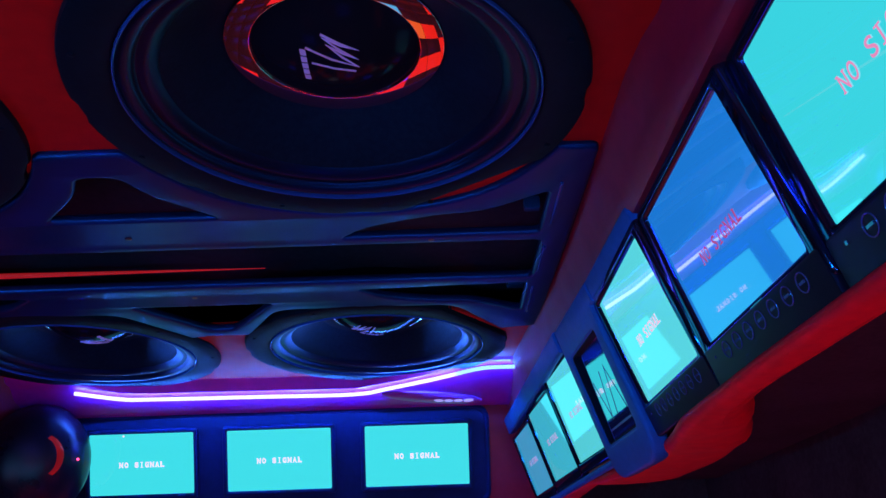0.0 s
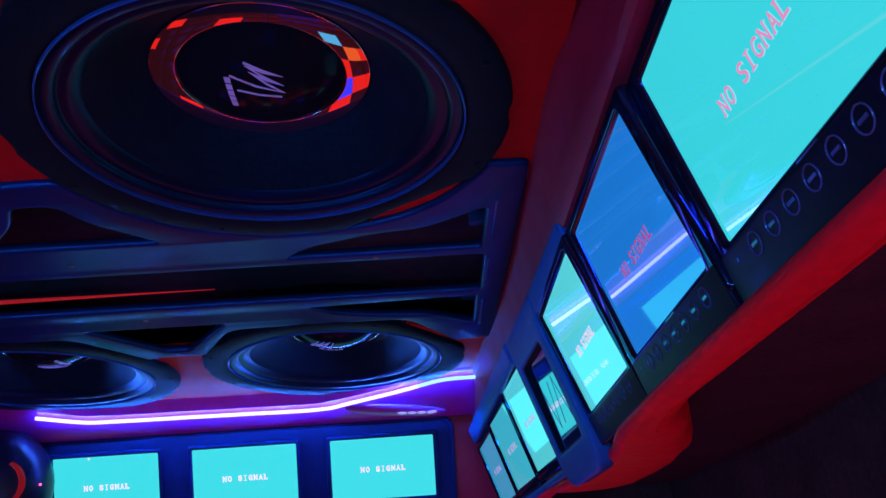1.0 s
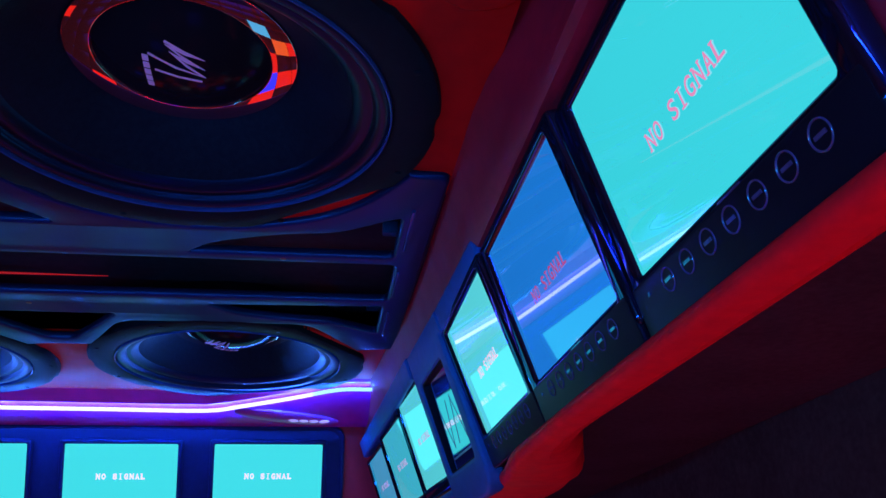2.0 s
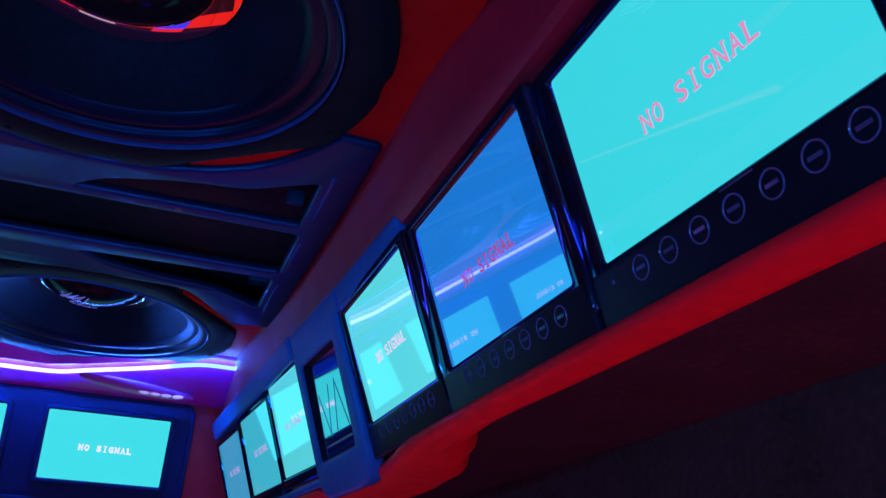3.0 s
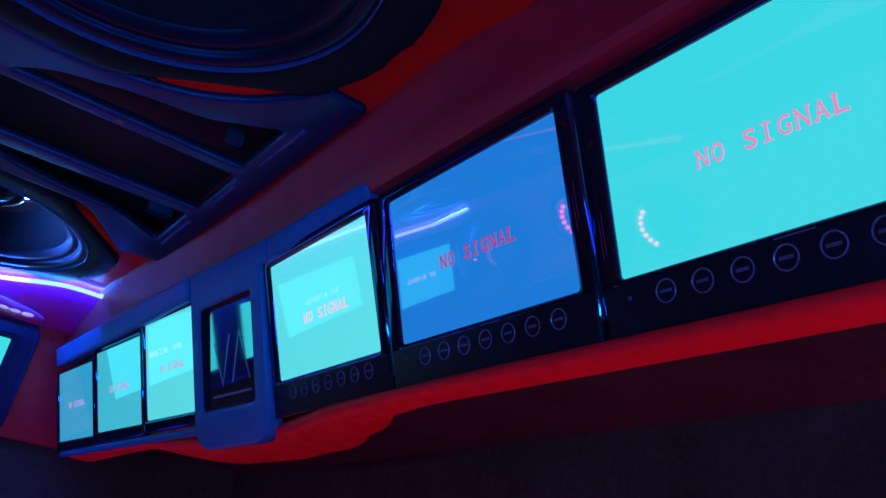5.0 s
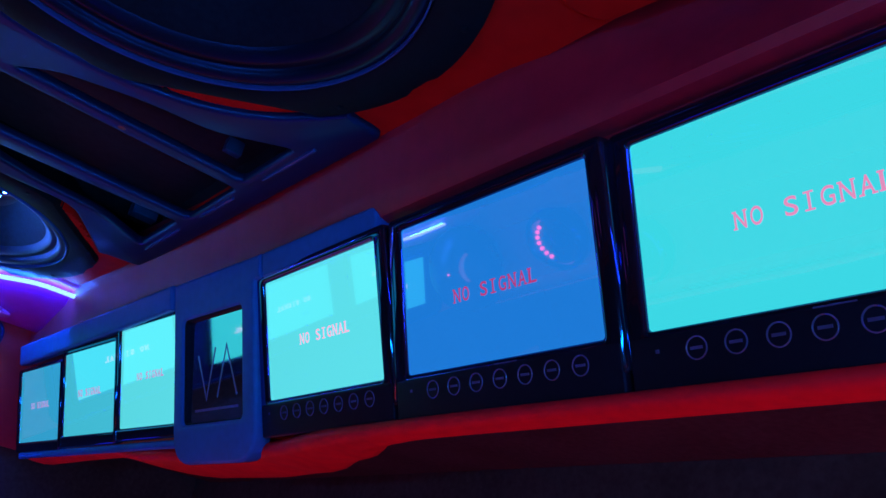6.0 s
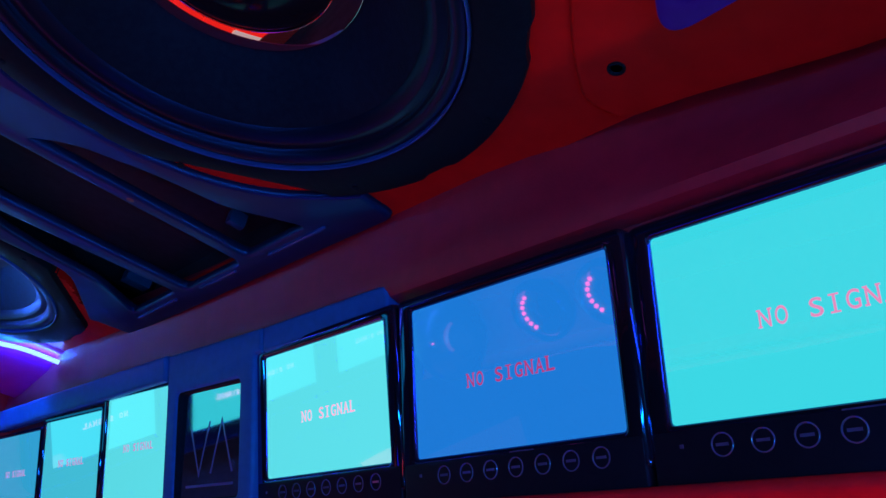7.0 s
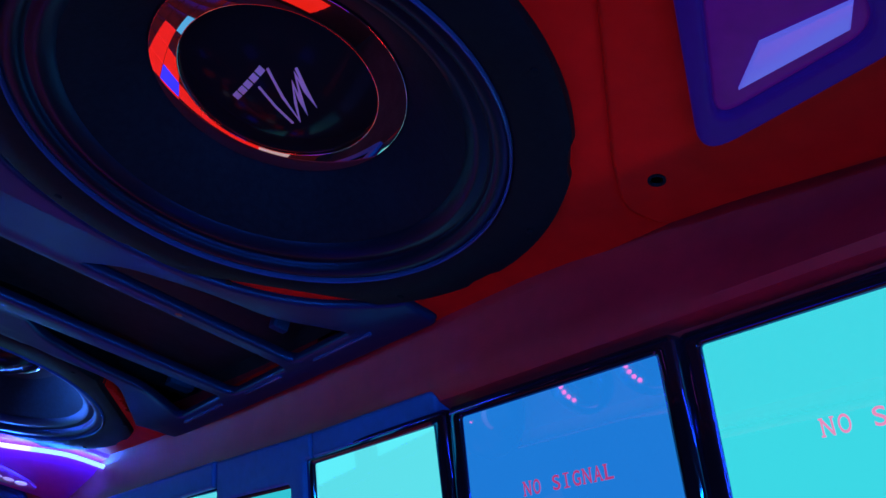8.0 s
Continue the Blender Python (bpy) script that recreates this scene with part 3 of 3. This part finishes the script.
for pts in ([(-0.046, 0.068), (-0.024, 0.014), (-0.004, 0.074)], [(0.002, 0.014), (0.022, 0.074), (0.047, 0.014)], [(-0.052, 0.001), (0.050, 0.001)]):
    bm = stroke_bm(pts, 0.0030, 0.00012)
    bmesh.ops.translate(bm, verts=bm.verts, vec=(0, 0, 0.0001))
    part("stroke", bm, STROKE, glass)
far = thing("trim_panel", wall_matrix(0.73, 0.4385 - 0.066 * 0.29, 1.4375, radians(3.8), 18.6) @ pose(0, 0, -0.010), "blue-grey plastic trim strip above the far screens", "trim panel")
part("strip", plate_bm(fillet([(-0.300, 0.131), (0.276, 0.144), (0.276, 0.178), (-0.300, 0.166)], [0.004] * 4), [], 0.020, 0.005, 3), BLUE_TRIM, far)
part("sill", plate_bm(fillet([(-0.300, -0.030), (0.278, -0.030), (0.278, -0.019), (-0.300, -0.019)], [0.003] * 4), [], 0.014, 0.004, 3), BLUE_TRIM, far)
CLOTH = [(0.776, -1.4), (0.776, 1.05), (0.450, 1.05), (0.480, 0.36), (0.494, -1.4)]
under = thing("speaker_cloth", pose(0, 0, 1.4590), "dark cloth panel let into the locker's underside", "cloth panel")
part("cloth", plate_bm(CLOTH, [], 0.004, 0.0015), WALL_DARK, under)


# ---------------------------------------------------------------- subwoofers
def lobes(a, r):
    """The cast frame's rim: eight shallow cuts and one long flat."""
    if r < 0.222:
        return 0
    d = (a - radians(53) + math.pi) % (2 * math.pi) - math.pi
    if abs(d) < 0.40:
        return min(0.0, 0.2125 / math.cos(d) - 0.2325)
    s = abs(((a * 8 / (2 * math.pi)) % 1) - 0.5)
    return -0.003 if s > 0.42 else 0


def cap_depth(q):
    """Height of the domed dust cap at a distance from its middle."""
    return 0.0245 + 0.0282 * (q / 0.0790) ** 2.2


def on_cap(bm):
    """Lays a flat print on the dust cap."""
    for v in bm.verts:
        v.co.z += cap_depth(math.hypot(v.co.x, v.co.y)) - 0.0011
    return bm


def subwoofer():
    ob = thing("subwoofer", Matrix(), "black eighteen-inch subwoofer with a chrome ring, set in the ceiling", "subwoofer", "subwoofers in the ceiling")
    part("frame", lathe_bm([(0.189, 0.010), (0.232, 0.010), (0.2325, -0.002), (0.231, -0.007), (0.227, -0.0085), (0.194, -0.0085), (0.1905, -0.0065), (0.1892, -0.003), (0.1890, 0.006)], 144, lobes), BLACK_PLASTIC, ob)
    roll = [(0.1903, -0.0030)] + [(0.1815 + 0.0084 * math.cos(t), 0.0010 - 0.0072 * math.sin(t)) for t in np.linspace(0.05, math.pi - 0.05, 16)]
    roll += [(0.1715, 0.0024), (0.1680, 0.0026), (0.1650, 0.0018), (0.1625, 0.0024), (0.1595, 0.0044), (0.1550, 0.0078), (0.1530, 0.0108)]
    part("surround", lathe_bm(roll, 120), RUBBER, ob)
    # Thin reflected line at the frame's inner edge, put in as a blue bead.
    part("gasket", lathe_bm([(0.1896, -0.0060), (0.1890, -0.0088), (0.1882, -0.0094), (0.1874, -0.0088), (0.1872, -0.0060), (0.1876, -0.0030)], 120), GLINT_BLUE, ob, "thin blue bead standing in for a glint on the inner edge")
    part("cone", lathe_bm([(0.1625, 0.0070), (0.1560, 0.0090), (0.1400, 0.0215), (0.1240, 0.0355), (0.1080, 0.0500), (0.098, 0.060), (0.080, 0.072)], 120), CONE, ob)
    ringp = [(0.1026, 0.066), (0.1026, 0.0536), (0.1024, 0.0530), (0.1019, 0.05255), (0.1014, 0.05248), (0.0800, 0.0510), (0.0795, 0.0510), (0.0790, 0.0513), (0.0787, 0.0520), (0.0785, 0.0640)]
    part("trim_ring", lathe_bm(ringp, 120), CHROME, ob, "polished chrome ring")
    cap = part("dust_cap", disc_bm([(q, cap_depth(q)) for q in (0.0790, 0.0765, 0.0720, 0.0650, 0.0560, 0.0460, 0.0350, 0.0230, 0.0110)] + [(0, cap_depth(0))], 72), CAP, ob, "glossy black dust cap")
    zig = [(-0.0228, -0.0330), (0.0219, -0.0090), (-0.0030, -0.0365), (0.0220, -0.0188), (-0.0055, -0.0430), (0.0228, -0.0290), (-0.0075, -0.0470)]
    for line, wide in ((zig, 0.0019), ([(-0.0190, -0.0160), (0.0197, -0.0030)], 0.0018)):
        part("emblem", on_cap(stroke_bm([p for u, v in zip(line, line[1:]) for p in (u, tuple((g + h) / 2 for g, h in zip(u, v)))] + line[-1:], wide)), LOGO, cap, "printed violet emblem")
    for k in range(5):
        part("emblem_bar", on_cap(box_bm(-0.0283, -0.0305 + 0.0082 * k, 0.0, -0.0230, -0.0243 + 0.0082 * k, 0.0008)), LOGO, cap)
    for k in range(8):
        a = 2 * math.pi * (k + 0.5) / 8
        bm = disc_bm([(0.0034, -0.008), (0.0034, -0.0092), (0.0025, -0.0098), (0, -0.0098)], 12)
        bmesh.ops.translate(bm, verts=bm.verts, vec=(0.2195 * math.cos(a), 0.2195 * math.sin(a), 0))
        part("bolt", bm, BLACK_PLASTIC, ob)
    part("basket", disc_bm([(0.214, 0.010), (0.205, 0.05), (0.15, 0.11), (0.10, 0.15), (0, 0.15)], 48), BLACK_PLASTIC, ob)
    return ob


first = subwoofer()
first.matrix_basis = pose(SUBS[0][0], SUBS[0][1], CEIL - 0.001)
for (x, y), turn in zip(SUBS[1:], (74, -90, 164)):
    copy_thing(first, pose(x, y, CEIL - 0.001, 0, 0, turn))


# ---------------------------------------------------------------- ceiling vent
def rim_pts(c, side, a0, a1, n=36):
    """The vent's edge round a loudspeaker, standing off a little on the flanks."""
    out = []
    for k in range(n + 1):
        a = a0 + (a1 - a0) * k / n
        d = abs(((a - side * 53 + 180) % 360) - 180), abs(((a - side * 127 + 180) % 360) - 180)
        r = 0.2335 + 0.003 * max(0.0, 1 - (min(d) / 17) ** 2)
        out.append((c[0] + r * math.cos(radians(a)), c[1] + r * math.sin(radians(a))))
    return out


def vent_outline():
    """The vent panel's edge, which runs round the four loudspeakers."""
    s1, s2, s3, s4 = SUBS
    far_edge = 0.4880
    out = fillet([(0.345, 0.014), (0.376, 0.014), (0.372, 0.604), (0.322, 0.612)], [0.0, 0.012, 0.012, 0.0])
    for k, (x, y) in enumerate((s3, s4)):
        out += fillet([(x + 0.214, 0.618), (x + 0.134, far_edge), (x - 0.140, far_edge), (x - 0.204, 0.608)], [0.0, 0.03, 0.03, 0.0])
        out += [(MID + 0.030, 0.610), (MID - 0.030, 0.610)] if k == 0 else []
    out += fillet([(2 * MID - 0.345, 0.612), (2 * MID - 0.372, 0.604), (2 * MID - 0.376, 0.014), (2 * MID - 0.345, 0.014)], [0.0, 0.012, 0.012, 0.0])
    out += rim_pts(s2, 1, 157, 23)
    out += [(MID - 0.040, 0.004), (MID + 0.040, 0.004)]
    out += rim_pts(s1, 1, 157, 23)
    return out


def mirrored(points):
    return [(2 * MID - x, y) for x, y in points][::-1]


upper = fillet([(0.335, 0.112), (0.335, 0.224), (0.088, 0.226), (0.122, 0.194), (0.200, 0.167), (0.266, 0.158)], [0.008, 0.008, 0.006, 0.02, 0.03, 0.02])
lower = fillet([(0.335, 0.400), (0.335, 0.520), (0.266, 0.476), (0.188, 0.467), (0.124, 0.446), (0.090, 0.410)], [0.008, 0.008, 0.02, 0.03, 0.02, 0.006])
mid_near = fillet([(-0.246, 0.156), (-0.190, 0.094), (-0.172, 0.052), (-0.128, 0.052), (-0.110, 0.094), (-0.048, 0.156)], [0.008, 0.02, 0.014, 0.014, 0.02, 0.008])
mid_far = fillet([(-0.256, 0.459), (-0.044, 0.459), (-0.106, 0.548), (-0.130, 0.580), (-0.170, 0.580), (-0.194, 0.548)], [0.008, 0.008, 0.02, 0.012, 0.012, 0.02])
slot = rrect(-0.640, 0.247, 0.340, 0.377, 0.010)
vent = thing("ceiling_vent", pose(0, 0, CEIL - 0.008), "blue-grey plastic ceiling vent panel with long dark slots", "ceiling vent")
part("panel", plate_bm(vent_outline(), [upper, lower, mirrored(upper), mirrored(lower), mid_near, mid_far, slot], 0.013, 0.005, 3), GRILLE_PLASTIC, vent)
for x, y in ((-0.170, 0.205), (-0.150, 0.420), (0.20, 0.236)):
    bm = disc_bm([(0.004, 0.001), (0.004, -0.0004), (0.0025, -0.0007), (0, -0.0007)], 12)
    bmesh.ops.translate(bm, verts=bm.verts, vec=(x, y, 0))
    part("screw", bm, STEEL, vent)
# Reflected blue patches inside the slots, put in as coloured blocks.
for x, y, w in ((0.338, 0.294, 0.011), (0.343, 0.590, 0.019)):
    part("slot_patch", box_bm(x - w, y - 0.6 * w, 0.066, x + w, y + 0.6 * w, 0.0852, 0.003), SLOT_PATCH, vent, "blue block standing in for a reflected patch")
# Glowing rod stands in for a red light streak; its taper imitates the fade.
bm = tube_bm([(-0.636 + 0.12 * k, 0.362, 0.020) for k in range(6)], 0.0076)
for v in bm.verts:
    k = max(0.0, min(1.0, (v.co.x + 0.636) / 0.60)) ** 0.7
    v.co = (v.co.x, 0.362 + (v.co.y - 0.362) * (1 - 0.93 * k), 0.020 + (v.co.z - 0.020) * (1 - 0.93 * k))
part("glow_line", bm, GLOW, vent, "tapered glowing rod in place of a red streak of light")
part("lining", box_bm(-0.69, 0.05, 0.085, 0.39, 0.66, 0.095), DARK_VOID, vent)
for x in (-0.676, 0.372):
    part("lining_wall", box_bm(x, 0.062, 0.0075, x + 0.006, 0.588, 0.085), DARK_VOID, vent)
# Three glint lines on the vent's edge, put in as raised blue ribs.
for a, b in ((0.088, 0.194), (0.265, 0.350), (0.414, 0.525)):
    part("edge_glint", box_bm(0.3440, a, -0.0030, 0.3480, b, 0.004, 0.0018), GLINT_BLUE, vent, "raised blue rib standing in for an edge glint")

# ---------------------------------------------------------------- small fittings
PAD = fillet([(0.10, -0.405), (0.190, -0.342), (0.308, -0.255), (0.350, -0.232), (0.384, -0.245), (0.390, -0.300), (0.412, -0.410), (0.425, -0.80), (0.10, -0.80)],
             [0.01, 0.03, 0.02, 0.015, 0.012, 0.02, 0.03, 0.0, 0.0])
tagged(link_bm("trim_ceiling_pad", plate_bm(PAD, [], 0.012, 0.004, 3), RED_PAINT), "raised red ceiling pad round the lamp", "ceiling pad", kind="structure").location.z = CEIL - 0.0055
hole = thing("screw_hole", pose(0.335, -0.273, CEIL - 0.0055), "small dark rubber plug in the red ceiling", "plug")
part("rim", disc_bm([(0.0065, 0.001), (0.0065, -0.0012), (0.005, -0.0016), (0.004, 0.0), (0, 0.0)], 20), BLACK_PLASTIC, hole)

dome = thing("dome_lamp", pose(0, 0, CEIL - 0.0055), "violet-lit ceiling dome lamp with a long lens", "ceiling lamp")
shade = fillet([(0.316, -0.462), (0.324, -0.316), (0.150, -0.412), (0.150, -0.500)], [0.028, 0.030, 0.03, 0.03], 8)
inner = fillet([(0.298, -0.446), (0.303, -0.342), (0.190, -0.408), (0.190, -0.470)], [0.018, 0.020, 0.012, 0.012], 8)
part("rim", plate_bm(shade, [inner], 0.016, 0.0045, 5), LAMP_RIM, dome, "blue-violet lamp rim").location.z = -0.0145
part("shade", plate_bm(inner, [], 0.010, 0.002, 3), LAMP_BODY, dome, "violet translucent shade").location.z = -0.009
part("lens", plate_bm([(0.288, -0.436), (0.288, -0.368), (0.265, -0.396), (0.272, -0.446)], [], 0.006, 0.0015), LENS_VIOLET, dome, "glowing violet lens").location.z = -0.0125

oval = thing("header_lamp", look((0.190, 0.938, 1.6265), (0.190, 0.968, 1.75)) @ pose(0, 0, 0, 0, 0, -12), "oval violet lamp lens let into the red header", "header lamp")
part("shell", disc_bm([(0.104, 0.000), (0.103, 0.004), (0.096, 0.006), (0.072, 0.0085), (0.036, 0.0105), (0, 0.011)], 48), OVAL_SHELL, oval).scale = (1.0, 0.20, 1.0)
# Glints on the oval shell, drawn as four small glowing lenses.
for k in range(4):
    bm = disc_bm([(0.014, 0.0), (0.013, 0.0022), (0.009, 0.0040), (0.004, 0.0048), (0, 0.005)], 20)
    part("lens", bm, GLINT_PALE, oval, "small pale lens glowing in place of a glint").matrix_basis = pose(0.012 + 0.021 * k, 0.003 + 0.001 * k, 0.0078 - 0.0009 * k, 0, 5 * k, 0) @ Matrix.Diagonal((0.9, 0.42, 1, 1))


def speaker_pod(m, label):
    """A round speaker in a glossy shell with an arc of red lights in its rim."""
    ob = thing("speaker_pod", m, label, "speaker", "round speakers on the far side")
    part("housing", lathe_bm([(0.050, -0.070), (0.074, -0.050), (0.085, -0.018), (0.083, 0.008), (0.076, 0.018), (0.068, 0.018), (0.062, 0.010), (0.058, 0.000)], 64), BEZEL, ob)
    part("cone", disc_bm([(0.060, 0.002), (0.046, -0.010), (0.028, -0.020), (0, -0.020)], 56), CONE, ob)
    part("dome", disc_bm([(0.028, -0.018), (0.024, -0.008), (0.013, 0.000), (0, 0.002)], 40), CAP, ob, "glossy black dome")
    for k in range(7):
        a = radians(58 - 17 * k)
        bm = bmesh.new()
        bmesh.ops.create_icosphere(bm, subdivisions=2, radius=0.0058)
        bmesh.ops.translate(bm, verts=bm.verts, vec=(0.053 * math.cos(a), 0.053 * math.sin(a), 0.001))
        part("led", bm, LED_RED, ob, "small red light")
    return ob


corner = thing("corner_speaker", look((-0.605, 0.955, 1.523), (-0.605 - 0.30, 0.955 + 0.90, 1.523 + 0.16)), "smooth black egg-shaped corner speaker with a red crescent", "speaker")
bm = disc_bm([(0.062, -0.075), (0.084, -0.045), (0.094, -0.012), (0.092, 0.012), (0.083, 0.034), (0.066, 0.051), (0.042, 0.062), (0.020, 0.066), (0, 0.067)], 64)
part("shell", bm, POD_SHELL, corner).scale = (1.08, 1.22, 1.0)
arcp = [(0.060 * math.cos(t), 0.062 * math.sin(t)) for t in np.linspace(-1.05, 1.05, 16)]
arcp += [(0.004 + 0.038 * math.cos(t), 0.052 * math.sin(t)) for t in np.linspace(1.15, -1.15, 16)]
# Crescent's brightness is put in as red colour and a faint glow.
part("crescent", plate_bm(arcp, [], 0.004, 0.001), RED_GLOSS, corner, "glossy red crescent with a faint put-in glow").matrix_basis = pose(0.016, 0.012, 0.0735, 0, 10, 8) @ Matrix.Scale(0.70, 4)
bm = bmesh.new()
bmesh.ops.create_icosphere(bm, subdivisions=2, radius=0.0026)
bmesh.ops.translate(bm, verts=bm.verts, vec=(0.082, 0.008, 0.052))
part("led", bm, LED_RED, corner, "small red light")
for y in (0.715, 0.520):
    x = 2 * MID - (0.425 + taper(y))
    speaker_pod(look((x + 0.01, y, 1.525), (x - 0.99, y, 1.525 + 0.33)), "round black locker speaker with an arc of red lights")
